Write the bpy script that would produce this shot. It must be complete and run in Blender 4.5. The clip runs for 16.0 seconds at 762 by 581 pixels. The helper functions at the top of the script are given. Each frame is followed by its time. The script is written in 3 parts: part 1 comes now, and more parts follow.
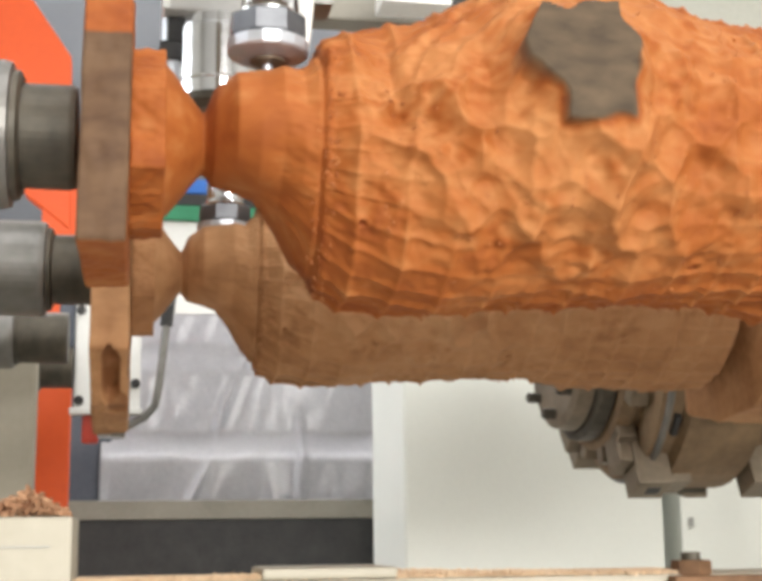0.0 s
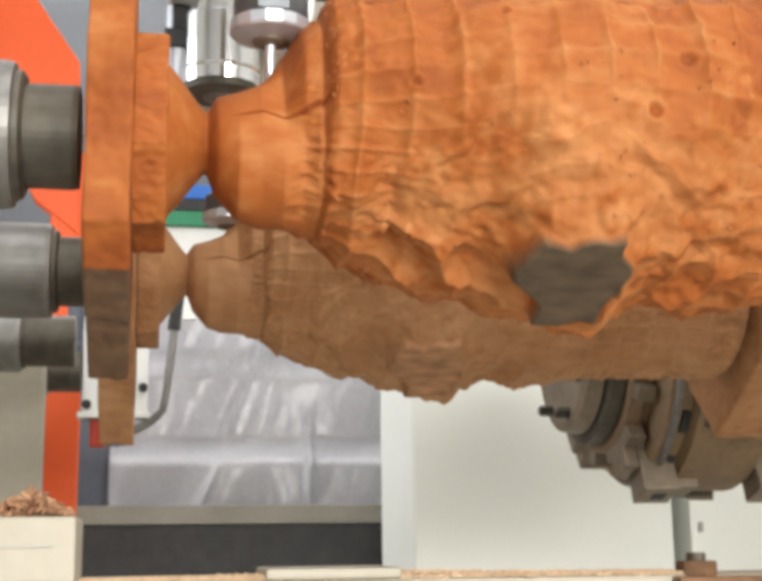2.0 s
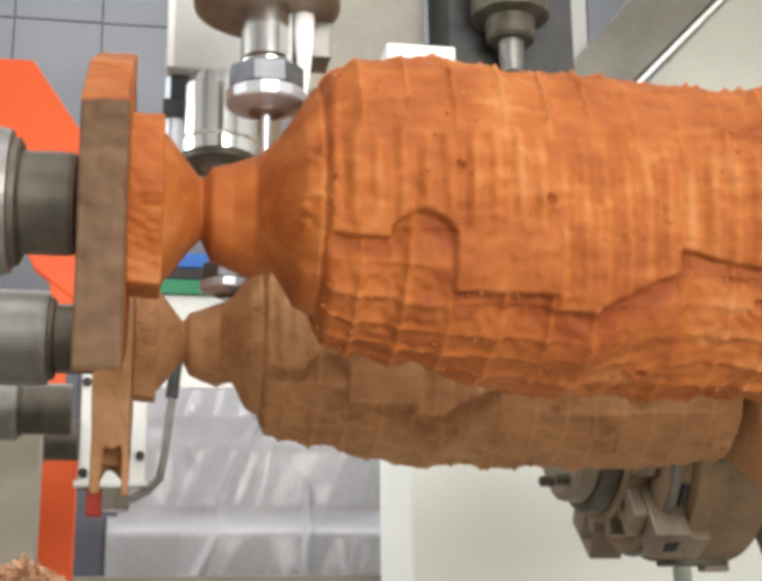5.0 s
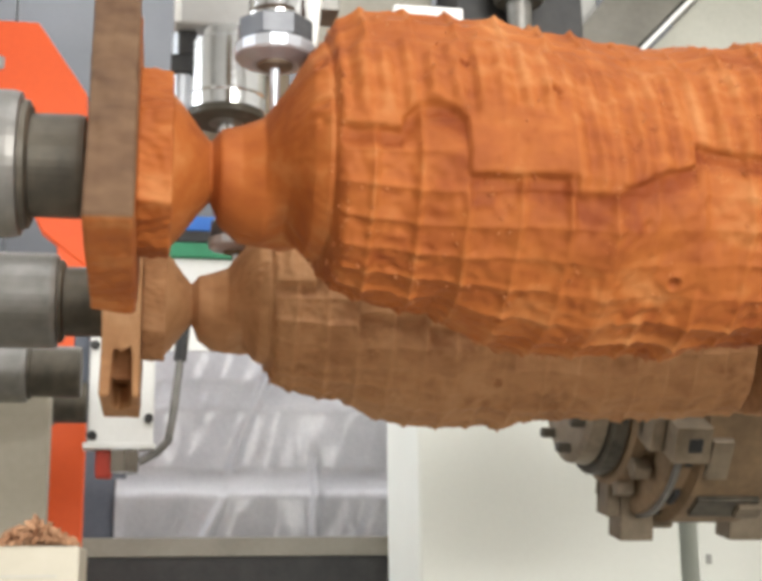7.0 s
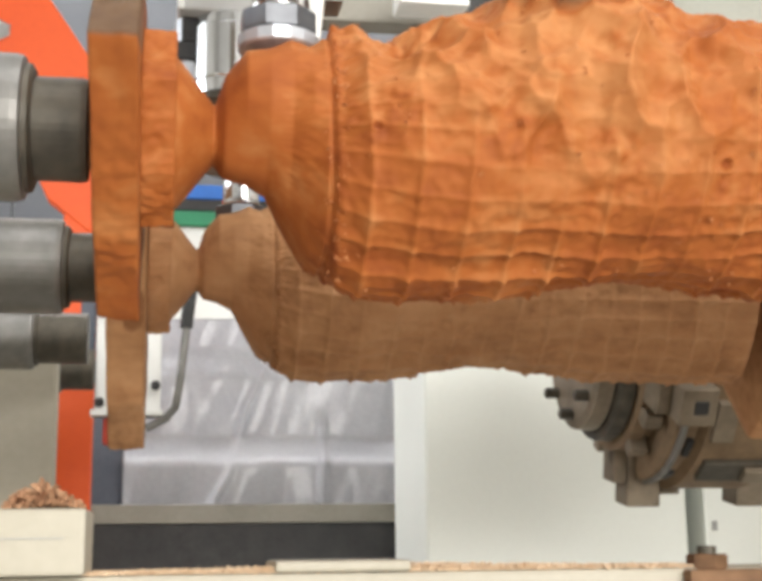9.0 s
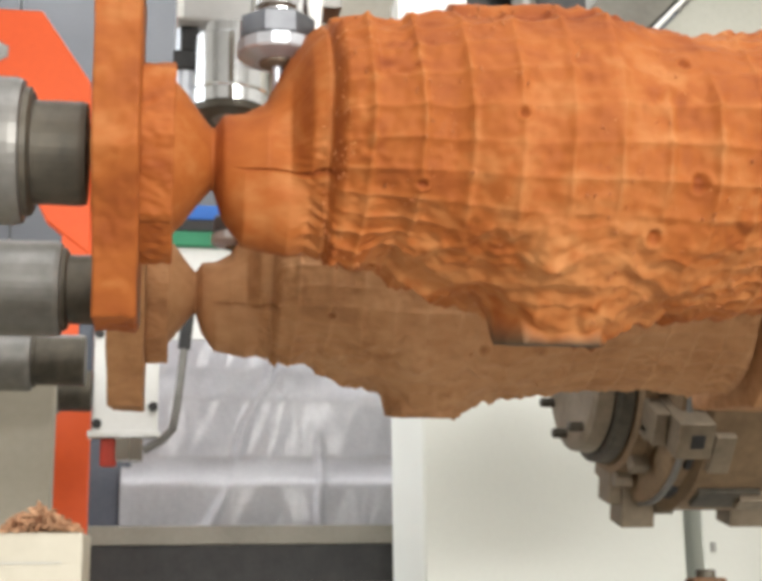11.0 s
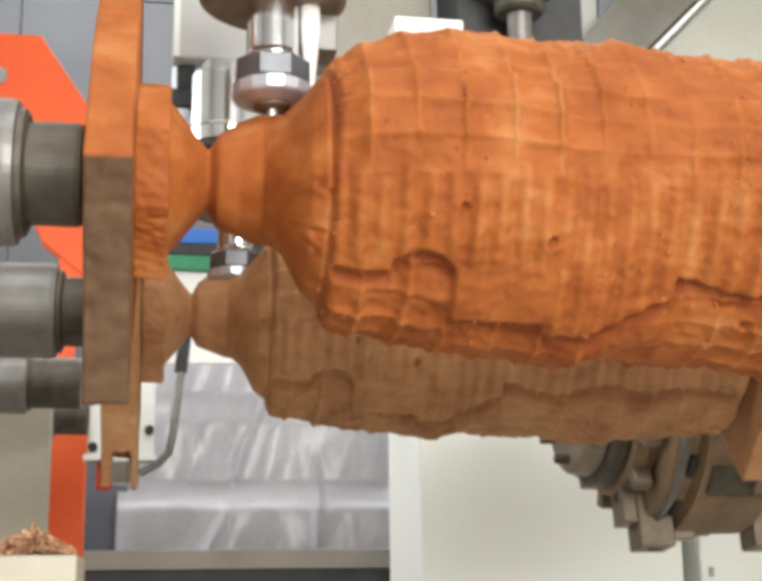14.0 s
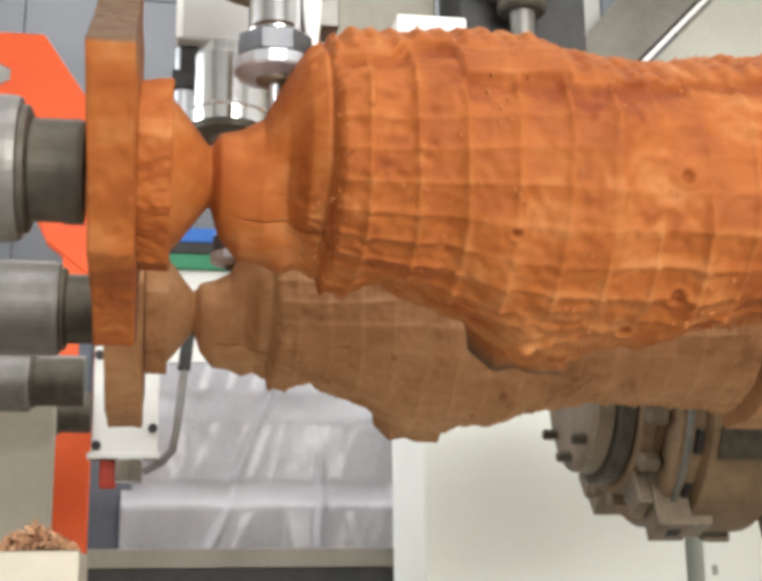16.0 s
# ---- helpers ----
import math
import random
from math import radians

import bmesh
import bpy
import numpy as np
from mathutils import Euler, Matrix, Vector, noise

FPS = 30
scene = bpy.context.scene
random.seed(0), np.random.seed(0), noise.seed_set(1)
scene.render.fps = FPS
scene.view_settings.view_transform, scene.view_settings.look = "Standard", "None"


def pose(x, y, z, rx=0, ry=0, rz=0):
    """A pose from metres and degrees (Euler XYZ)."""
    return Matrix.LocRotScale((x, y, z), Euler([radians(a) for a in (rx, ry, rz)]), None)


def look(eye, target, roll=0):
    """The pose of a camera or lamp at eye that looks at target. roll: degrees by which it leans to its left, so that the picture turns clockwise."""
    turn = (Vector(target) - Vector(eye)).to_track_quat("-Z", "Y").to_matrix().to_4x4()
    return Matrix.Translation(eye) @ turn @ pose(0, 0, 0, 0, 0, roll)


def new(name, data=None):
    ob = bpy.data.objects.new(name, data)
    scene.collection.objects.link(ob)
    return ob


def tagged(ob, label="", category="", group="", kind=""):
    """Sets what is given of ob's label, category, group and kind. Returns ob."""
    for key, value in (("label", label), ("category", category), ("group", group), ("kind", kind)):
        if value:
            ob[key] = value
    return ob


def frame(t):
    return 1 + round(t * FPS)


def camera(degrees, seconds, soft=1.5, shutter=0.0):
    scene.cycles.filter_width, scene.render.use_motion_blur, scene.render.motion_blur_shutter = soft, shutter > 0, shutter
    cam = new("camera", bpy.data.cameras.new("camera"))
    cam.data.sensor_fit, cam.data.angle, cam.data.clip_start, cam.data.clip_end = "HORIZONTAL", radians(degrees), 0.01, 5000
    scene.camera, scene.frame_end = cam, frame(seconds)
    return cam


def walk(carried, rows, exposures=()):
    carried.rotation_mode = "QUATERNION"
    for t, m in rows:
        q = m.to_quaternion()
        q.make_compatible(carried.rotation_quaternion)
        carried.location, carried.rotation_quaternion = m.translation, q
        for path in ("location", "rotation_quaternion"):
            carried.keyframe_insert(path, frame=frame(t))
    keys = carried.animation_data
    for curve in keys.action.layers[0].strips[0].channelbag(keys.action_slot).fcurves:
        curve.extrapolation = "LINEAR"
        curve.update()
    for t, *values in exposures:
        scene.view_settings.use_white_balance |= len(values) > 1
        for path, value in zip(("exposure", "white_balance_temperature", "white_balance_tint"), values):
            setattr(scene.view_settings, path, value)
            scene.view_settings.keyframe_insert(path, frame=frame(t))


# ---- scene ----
SOFT = 4.6
EXPO = -0.20
cam = camera(33.0, 16.0, soft=SOFT, shutter=0.3)
walk(cam, [
    (0, pose(-0.0100, 0.0000, 0.9599, 100.667, 0.60, -10.622)),
    (0.5, pose(-0.0055, 0.0000, 0.9541, 100.638, 0.60, -10.337)),
    (1, pose(-0.0003, 0.0000, 0.9515, 100.363, 0.60, -10.332)),
    (1.5, pose(-0.0059, 0.0000, 0.9550, 100.051, 0.60, -10.113)),
    (2, pose(-0.0043, 0.0000, 0.9545, 100.984, 0.60, -10.132)),
    (2.5, pose(-0.0033, 0.0000, 0.9539, 102.003, 0.60, -10.433)),
    (3, pose(-0.0026, 0.0000, 0.9550, 103.186, 0.60, -10.291)),
    (3.2, pose(-0.0023, 0.0000, 0.9548, 103.793, 0.60, -10.180)),
    (5.3, pose(0.0003, 0.0000, 0.9521, 104.066, 0.60, -10.085)),
    (5.5, pose(0.0006, 0.0000, 0.9519, 103.699, 0.60, -10.234)),
    (6, pose(0.0034, 0.0000, 0.9441, 102.976, 0.60, -9.974)),
    (6.5, pose(0.0002, 0.0000, 0.9469, 102.814, 0.60, -9.911)),
    (7, pose(-0.0024, 0.0000, 0.9515, 102.433, 0.60, -9.815)),
    (7.5, pose(-0.0030, 0.0000, 0.9503, 102.283, 0.60, -9.730)),
    (8, pose(0.0001, 0.0000, 0.9473, 102.048, 0.60, -9.594)),
    (8.2, pose(0.0002, 0.0000, 0.9473, 101.798, 0.60, -9.519)),
    (10.3, pose(0.0011, 0.0000, 0.9464, 100.828, 0.60, -9.428)),
    (10.5, pose(0.0012, 0.0000, 0.9463, 101.184, 0.60, -9.387)),
    (11, pose(-0.0005, 0.0000, 0.9500, 101.953, 0.60, -9.582)),
    (11.5, pose(-0.0011, 0.0000, 0.9508, 103.259, 0.60, -9.809)),
    (12, pose(0.0018, 0.0000, 0.9488, 103.115, 0.60, -9.807)),
    (12.5, pose(0.0028, 0.0000, 0.9450, 102.929, 0.60, -9.787)),
    (13, pose(0.0052, 0.0000, 0.9449, 103.178, 0.60, -9.810)),
    (13.5, pose(0.0032, 0.0000, 0.9450, 102.943, 0.60, -9.594)),
    (14, pose(0.0020, 0.0000, 0.9476, 103.051, 0.60, -9.656)),
    (14.5, pose(0.0003, 0.0000, 0.9503, 103.033, 0.60, -9.484)),
    (15, pose(-0.0004, 0.0000, 0.9488, 103.078, 0.60, -9.352)),
    (15.5, pose(0.0032, 0.0000, 0.9468, 103.143, 0.60, -9.294)),
    (16, pose(0.0033, 0.0000, 0.9449, 103.042, 0.60, -9.476)),
], exposures=[(0.0, EXPO), (16.0, EXPO)])

# ---- daylight through the roof lights and the open side of the hall ----
world = bpy.data.worlds.new("hall_daylight")
scene.world = world
world.use_nodes = True
wn = world.node_tree
sky = wn.nodes.new("ShaderNodeTexSky")
sky.sky_type, sky.sun_disc = "NISHITA", False
sky.sun_elevation, sky.sun_rotation = radians(55), radians(230)
wn.nodes["Background"].inputs["Strength"].default_value = 0.12
wn.links.new(sky.outputs["Color"], wn.nodes["Background"].inputs["Color"])


def lamp(name, m, sx, sy, power, colour):
    data = bpy.data.lights.new(name, "AREA")
    data.shape, data.size, data.size_y, data.energy, data.color = "RECTANGLE", sx, sy, power, colour
    ob = new(name, data)
    ob.matrix_world = m
    return ob


lamp("roof_light_lamp", look((0.7, -0.1, 4.55), (0.5, 1.2, 0.0)), 3.4, 1.5, 90, (1.0, 0.98, 0.95))
lamp("roof_light_lamp", look((0.5, 4.4, 4.55), (0.5, 4.4, 0.0)), 4.4, 1.9, 230, (1.0, 0.98, 0.96))
lamp("side_window_lamp", look((-4.85, 2.2, 2.2), (0.0, 2.0, 1.2)), 3.6, 2.2, 185, (0.95, 0.98, 1.0))
# added fill from behind the camera to brighten cabinet and log fronts
lamp("front_fill_lamp", look((1.2, -3.9, 2.0), (0.7, 2.0, 1.1)), 3.0, 1.8, 390, (1.0, 0.972, 0.925))


# ---- materials ----
def nodes_of(name):
    m = bpy.data.materials.new(name)
    m.use_nodes = True
    nt = m.node_tree
    return m, nt, nt.nodes["Principled BSDF"]


def coat(name, a, b, rough=0.5, metal=0.0, scale=12.0, bump=0.02, stretch=(1, 1, 1), fine=90.0):
    """Two-scale mottled surface between the colours a and b."""
    m, nt, p = nodes_of(name)
    co = nt.nodes.new("ShaderNodeTexCoord")
    mp = nt.nodes.new("ShaderNodeMapping")
    mp.inputs["Scale"].default_value = stretch
    nt.links.new(co.outputs["Object"], mp.inputs["Vector"])
    n1 = nt.nodes.new("ShaderNodeTexNoise")
    n1.inputs["Scale"].default_value, n1.inputs["Detail"].default_value = scale, 6
    n2 = nt.nodes.new("ShaderNodeTexNoise")
    n2.inputs["Scale"].default_value, n2.inputs["Detail"].default_value = fine, 4
    for n in (n1, n2):
        nt.links.new(mp.outputs["Vector"], n.inputs["Vector"])
    add = nt.nodes.new("ShaderNodeMath")
    add.operation = "MULTIPLY_ADD"
    add.inputs[1].default_value, add.inputs[2].default_value = 0.35, 0.0
    nt.links.new(n2.outputs["Fac"], add.inputs[0])
    add2 = nt.nodes.new("ShaderNodeMath")
    add2.operation = "MULTIPLY_ADD"
    add2.inputs[1].default_value = 0.75
    nt.links.new(n1.outputs["Fac"], add2.inputs[0])
    nt.links.new(add.outputs[0], add2.inputs[2])
    ramp = nt.nodes.new("ShaderNodeValToRGB")
    ramp.color_ramp.elements[0].position, ramp.color_ramp.elements[1].position = 0.36, 0.72
    ramp.color_ramp.elements[0].color, ramp.color_ramp.elements[1].color = (*a, 1), (*b, 1)
    nt.links.new(add2.outputs[0], ramp.inputs["Fac"])
    nt.links.new(ramp.outputs["Color"], p.inputs["Base Color"])
    bp = nt.nodes.new("ShaderNodeBump")
    bp.inputs["Strength"].default_value, bp.inputs["Distance"].default_value = bump * 10, 0.002
    nt.links.new(add2.outputs[0], bp.inputs["Height"])
    nt.links.new(bp.outputs["Normal"], p.inputs["Normal"])
    p.inputs["Roughness"].default_value, p.inputs["Metallic"].default_value = rough, metal
    return m


def timber(name, pale, mid, deep, weathered):
    """Freshly cut log: long grain along the axis, darker knots and streaks; the attribute "old" marks uncut grey wood,
    a second one redder heartwood, with shade in hollows and light on ridges painted in.
    """
    m, nt, p = nodes_of(name)
    L = nt.links.new
    co = nt.nodes.new("ShaderNodeTexCoord")
    mp = nt.nodes.new("ShaderNodeMapping")
    mp.inputs["Scale"].default_value = (14, 30, 30)
    L(co.outputs["Object"], mp.inputs["Vector"])
    grain = nt.nodes.new("ShaderNodeTexNoise")
    grain.inputs["Scale"].default_value, grain.inputs["Detail"].default_value = 3.0, 5
    L(mp.outputs["Vector"], grain.inputs["Vector"])
    blot = nt.nodes.new("ShaderNodeTexNoise")
    blot.inputs["Scale"].default_value, blot.inputs["Detail"].default_value, blot.inputs["Distortion"].default_value = 16, 5, 0.6
    L(co.outputs["Object"], blot.inputs["Vector"])
    ramp = nt.nodes.new("ShaderNodeValToRGB")
    e = ramp.color_ramp.elements
    e[0].position, e[0].color = 0.20, (*deep, 1)
    e[1].position, e[1].color = 0.80, (*pale, 1)
    k = e.new(0.48)
    k.color = (*mid, 1)
    mixf = nt.nodes.new("ShaderNodeMix")
    mixf.inputs["Factor"].default_value = 0.6
    L(grain.outputs["Fac"], mixf.inputs["A"])
    L(blot.outputs["Fac"], mixf.inputs["B"])
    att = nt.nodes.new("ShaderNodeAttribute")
    att.attribute_name = "cut_and_shade"
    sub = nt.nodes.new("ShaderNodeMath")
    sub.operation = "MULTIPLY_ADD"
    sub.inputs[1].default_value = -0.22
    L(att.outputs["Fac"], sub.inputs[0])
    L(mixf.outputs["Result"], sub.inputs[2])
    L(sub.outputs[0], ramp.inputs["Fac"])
    old = nt.nodes.new("ShaderNodeAttribute")
    old.attribute_name = "old"
    oldc = nt.nodes.new("ShaderNodeValToRGB")
    oldc.color_ramp.elements[0].position, oldc.color_ramp.elements[0].color = 0.3, (*[c * 0.6 for c in weathered], 1)
    oldc.color_ramp.elements[1].position, oldc.color_ramp.elements[1].color = 0.75, (*[c * 1.3 for c in weathered], 1)
    L(grain.outputs["Fac"], oldc.inputs["Fac"])
    mix = nt.nodes.new("ShaderNodeMix")
    mix.data_type = "RGBA"
    L(old.outputs["Fac"], mix.inputs["Factor"])
    L(ramp.outputs["Color"], mix.inputs[6])
    L(oldc.outputs["Color"], mix.inputs[7])
    L(mix.outputs[2], p.inputs["Base Color"])
    bp = nt.nodes.new("ShaderNodeBump")
    bp.inputs["Strength"].default_value, bp.inputs["Distance"].default_value = 0.35, 0.0012
    L(mixf.outputs["Result"], bp.inputs["Height"])
    L(bp.outputs["Normal"], p.inputs["Normal"])
    p.inputs["Roughness"].default_value = 0.72
    p.inputs["Specular IOR Level"].default_value = 0.3
    return m


WOOD = timber("fresh_red_timber", (0.48, 0.212, 0.074), (0.325, 0.092, 0.0160), (0.195, 0.039, 0.005), (0.092, 0.063, 0.037))
WOOD_DULL = timber("dusty_brown_timber", (0.63, 0.37, 0.195), (0.49, 0.255, 0.118), (0.29, 0.128, 0.052), (0.50, 0.27, 0.14))
STEEL = coat("brushed_steel", (0.17, 0.167, 0.155), (0.27, 0.26, 0.245), 0.46, 0.75, 20)
CHROME = coat("bright_steel", (0.70, 0.71, 0.73), (0.82, 0.83, 0.85), 0.16, 1.0, 20, 0.005)
STEEL_OIL = coat("oily_dark_steel", (0.045, 0.040, 0.030), (0.115, 0.099, 0.073), 0.5, 0.35, 30)
STEEL_DUST = coat("dusty_steel", (0.16, 0.125, 0.085), (0.29, 0.235, 0.17), 0.5, 0.4, 18)
BROWN_CAST = coat("dust_covered_casting", (0.145, 0.095, 0.052), (0.27, 0.180, 0.100), 0.7, 0.05, 14)
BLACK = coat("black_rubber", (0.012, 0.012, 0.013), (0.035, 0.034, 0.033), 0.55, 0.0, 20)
NAVY = coat("dark_blue_paint", (0.055, 0.065, 0.09), (0.10, 0.115, 0.15), 0.45, 0.0, 6)
ORANGE = coat("orange_machine_paint", (0.74, 0.09, 0.013), (0.83, 0.110, 0.014), 0.55, 0.0, 5)
CREAM = coat("cream_machine_paint", (0.39, 0.355, 0.275), (0.47, 0.435, 0.35), 0.45, 0.0, 4, 0.01)
WHITE = coat("white_machine_paint", (0.78, 0.78, 0.75), (0.88, 0.88, 0.85), 0.35, 0.0, 5, 0.008)
OFFWHITE = coat("off_white_cabinet_paint", (0.86, 0.88, 0.82), (0.91, 0.93, 0.87), 0.4, 0.0, 3, 0.006)
PALEGREY = coat("pale_grey_paint", (0.44, 0.44, 0.43), (0.54, 0.54, 0.52), 0.45, 0.0, 6, 0.01)
# cream of the gantry cover, greyed so its shade sits in the colour
SHADEGREY = coat("shaded_cream_paint", (0.33, 0.33, 0.29), (0.42, 0.42, 0.37), 0.5, 0.0, 4)
NUTSTEEL = coat("grey_nut_steel", (0.11, 0.115, 0.125), (0.19, 0.195, 0.21), 0.38, 0.7, 25)
SKIRT = coat("pale_nut_steel", (0.52, 0.55, 0.60), (0.66, 0.69, 0.74), 0.34, 0.6, 25)
GREYPAINT = coat("grey_paint", (0.34, 0.34, 0.32), (0.46, 0.46, 0.43), 0.5, 0.0, 6)
TAUPE = coat("dusty_rail_paint", (0.21, 0.195, 0.16), (0.29, 0.27, 0.225), 0.5, 0.0, 9)
RUST = coat("rusty_brown_steel", (0.11, 0.055, 0.025), (0.24, 0.13, 0.065), 0.75, 0.1, 40)
DUSTY = coat("sawdust_layer", (0.62, 0.43, 0.26), (0.82, 0.64, 0.45), 0.9, 0.0, 60)
CHIPWOOD = coat("wood_shavings", (0.30, 0.080, 0.018), (0.48, 0.20, 0.07), 0.8, 0.0, 40)
GREEN = coat("green_paint", (0.02, 0.22, 0.10), (0.035, 0.30, 0.15), 0.5, 0.0, 6)
BLUE = coat("blue_paint", (0.02, 0.13, 0.50), (0.03, 0.18, 0.62), 0.5, 0.0, 6)
RED = coat("red_plastic", (0.40, 0.03, 0.015), (0.55, 0.05, 0.02), 0.5, 0.0, 10)
SHEETING = coat("grey_wall_sheet", (0.07, 0.074, 0.083), (0.10, 0.105, 0.116), 0.55, 0.0, 2)
FILM = coat("crumpled_clear_film_over_board", (0.60, 0.60, 0.64), (0.79, 0.79, 0.82), 0.22, 0.0, 5, 0.03)
# rail taupe made darker: the brace's shade is put into its paint
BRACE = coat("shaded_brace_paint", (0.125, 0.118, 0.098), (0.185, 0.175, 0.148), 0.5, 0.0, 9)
HEAP = coat("mixed_shavings", (0.24, 0.10, 0.045), (0.56, 0.33, 0.19), 0.85, 0.0, 120)
CONCRETE = coat("hall_concrete", (0.40, 0.385, 0.36), (0.54, 0.52, 0.49), 0.85, 0.0, 3)
PLASTER = coat("hall_plaster", (0.62, 0.61, 0.58), (0.74, 0.73, 0.70), 0.9, 0.0, 2)


# ---- building helpers ----
def part(name, bm, material, parent=None, label="", smooth=False):
    me = bpy.data.meshes.new(name)
    bmesh.ops.recalc_face_normals(bm, faces=bm.faces)
    bm.to_mesh(me)
    bm.free()
    if smooth:
        me.shade_smooth()
    me.materials.append(material)
    ob = new(name, me)
    ob.parent = parent
    if label:
        ob["label"] = label
    return ob


def thing(name, x=0, y=0, z=0, label="", category="", group="", kind=""):
    ob = new(name)
    ob.empty_display_size = 0.05
    ob.location = (x, y, z)
    return tagged(ob, label, category, group, kind)


def box(x0, x1, y0, y1, z0, z1, bevel=0.002, bm=None):
    own = bmesh.new()
    bmesh.ops.create_cube(own, size=1.0, matrix=Matrix.LocRotScale(((x0 + x1) / 2, (y0 + y1) / 2, (z0 + z1) / 2), None, (abs(x1 - x0), abs(y1 - y0), abs(z1 - z0))))
    if bevel:
        bmesh.ops.bevel(own, geom=own.edges[:], offset=bevel, segments=2, affect="EDGES", profile=0.6)
    return merge(own, bm)


def merge(own, bm):
    if bm is None:
        return own
    tmp = bpy.data.meshes.new("tmp")
    own.to_mesh(tmp)
    own.free()
    bm.from_mesh(tmp)
    bpy.data.meshes.remove(tmp)
    return bm


def lathe(profile, axis="x", centre=(0, 0, 0), n=48, bm=None, sides=None):
    """Turn a profile of (along, radius) about an axis."""
    own = bmesh.new()
    n = sides or n
    rings = []
    for a, r in profile:
        ring = []
        for i in range(n):
            w = 2 * math.pi * (i + 0.5) / n
            u, v = r * math.cos(w), r * math.sin(w)
            p = {"x": (a, u, v), "z": (u, v, a), "y": (u, a, v)}[axis]
            ring.append(own.verts.new([p[k] + centre[k] for k in range(3)]))
        rings.append(ring)
    for r0, r1 in zip(rings, rings[1:]):
        for i in range(n):
            own.faces.new((r0[i], r0[(i + 1) % n], r1[(i + 1) % n], r1[i]))
    own.faces.new(rings[0][::-1])
    own.faces.new(rings[-1])
    return merge(own, bm)


def prism(points, y0, y1, bevel=0.002):
    """An outline of (x, z) points pushed from y0 to y1."""
    bm = bmesh.new()
    front = [bm.verts.new((x, y0, z)) for x, z in points]
    back = [bm.verts.new((x, y1, z)) for x, z in points]
    bm.faces.new(front)
    bm.faces.new(back[::-1])
    for i in range(len(points)):
        j = (i + 1) % len(points)
        bm.faces.new((front[i], back[i], back[j], front[j]))
    bmesh.ops.recalc_face_normals(bm, faces=bm.faces)
    if bevel:
        bmesh.ops.bevel(bm, geom=bm.edges[:], offset=bevel, segments=2, affect="EDGES", profile=0.6)
    return bm


def tube(points, r, n=12):
    """A round bar along a line of points."""
    bm = bmesh.new()
    rings = []
    pts = [Vector(p) for p in points]
    for i, p in enumerate(pts):
        d = (pts[min(i + 1, len(pts) - 1)] - pts[max(i - 1, 0)]).normalized()
        q = d.to_track_quat("Z", "Y")
        rings.append([bm.verts.new(p + q @ Vector((r * math.cos(2 * math.pi * k / n), r * math.sin(2 * math.pi * k / n), 0))) for k in range(n)])
    for r0, r1 in zip(rings, rings[1:]):
        for k in range(n):
            bm.faces.new((r0[k], r0[(k + 1) % n], r1[(k + 1) % n], r1[k]))
    bm.faces.new(rings[0][::-1])
    bm.faces.new(rings[-1])
    return bm


AXIS_Z = 1.2245
ROW_1, ROW_2, ROW_3, ROW_4 = 0.86, 1.31, 1.78, 2.10

# ---- hall ----
floor = tagged(part("floor", box(-5, 5, -4, 9, -0.1, 0.0, 0), CONCRETE), "grey concrete floor of the workshop hall", "floor", kind="structure")
tagged(part("wall_north", box(-5, 5, 9.0, 9.2, 0, 5, 0), PLASTER), "plain plastered end wall of the hall", "wall", kind="structure")
# unseen wall; its opening is made up to suit the front fill lamp
south = box(-5, -0.35, -4.2, -4.0, 0, 5, 0)
box(2.75, 5, -4.2, -4.0, 0, 5, 0, south)
box(-0.35, 2.75, -4.2, -4.0, 0, 1.05, 0, south)
box(-0.35, 2.75, -4.2, -4.0, 2.95, 5, 0, south)
tagged(part("wall_south", south, PLASTER), "plain plastered wall of the hall", "wall", kind="structure")
tagged(part("wall_east", box(5.0, 5.2, -4, 9, 0, 5, 0), PLASTER), "plain plastered side wall of the hall", "wall", kind="structure")
west = box(-5.2, -5.0, -4, 0.3, 0, 5, 0)
box(-5.2, -5.0, 4.1, 9, 0, 5, 0, west)
box(-5.2, -5.0, 0.3, 4.1, 0, 1.0, 0, west)
box(-5.2, -5.0, 0.3, 4.1, 3.4, 5, 0, west)
tagged(part("wall_west", west, PLASTER), "plastered side wall with a wide window opening", "wall", kind="structure")
roof = box(-5, -2.4, -4, 9, 4.8, 4.95, 0)
box(2.6, 5, -4, 9, 4.8, 4.95, 0, roof)
for y0, y1 in ((-4, -1.3), (0.7, 3.4), (5.4, 9)):
    box(-2.4, 2.6, y0, y1, 4.8, 4.95, 0, roof)
tagged(part("ceiling", roof, PLASTER), "white hall roof with two long roof lights", "ceiling", kind="structure")


# ---- carved logs ----
def wrap(a):
    return (a + 180.0) % 360.0 - 180.0


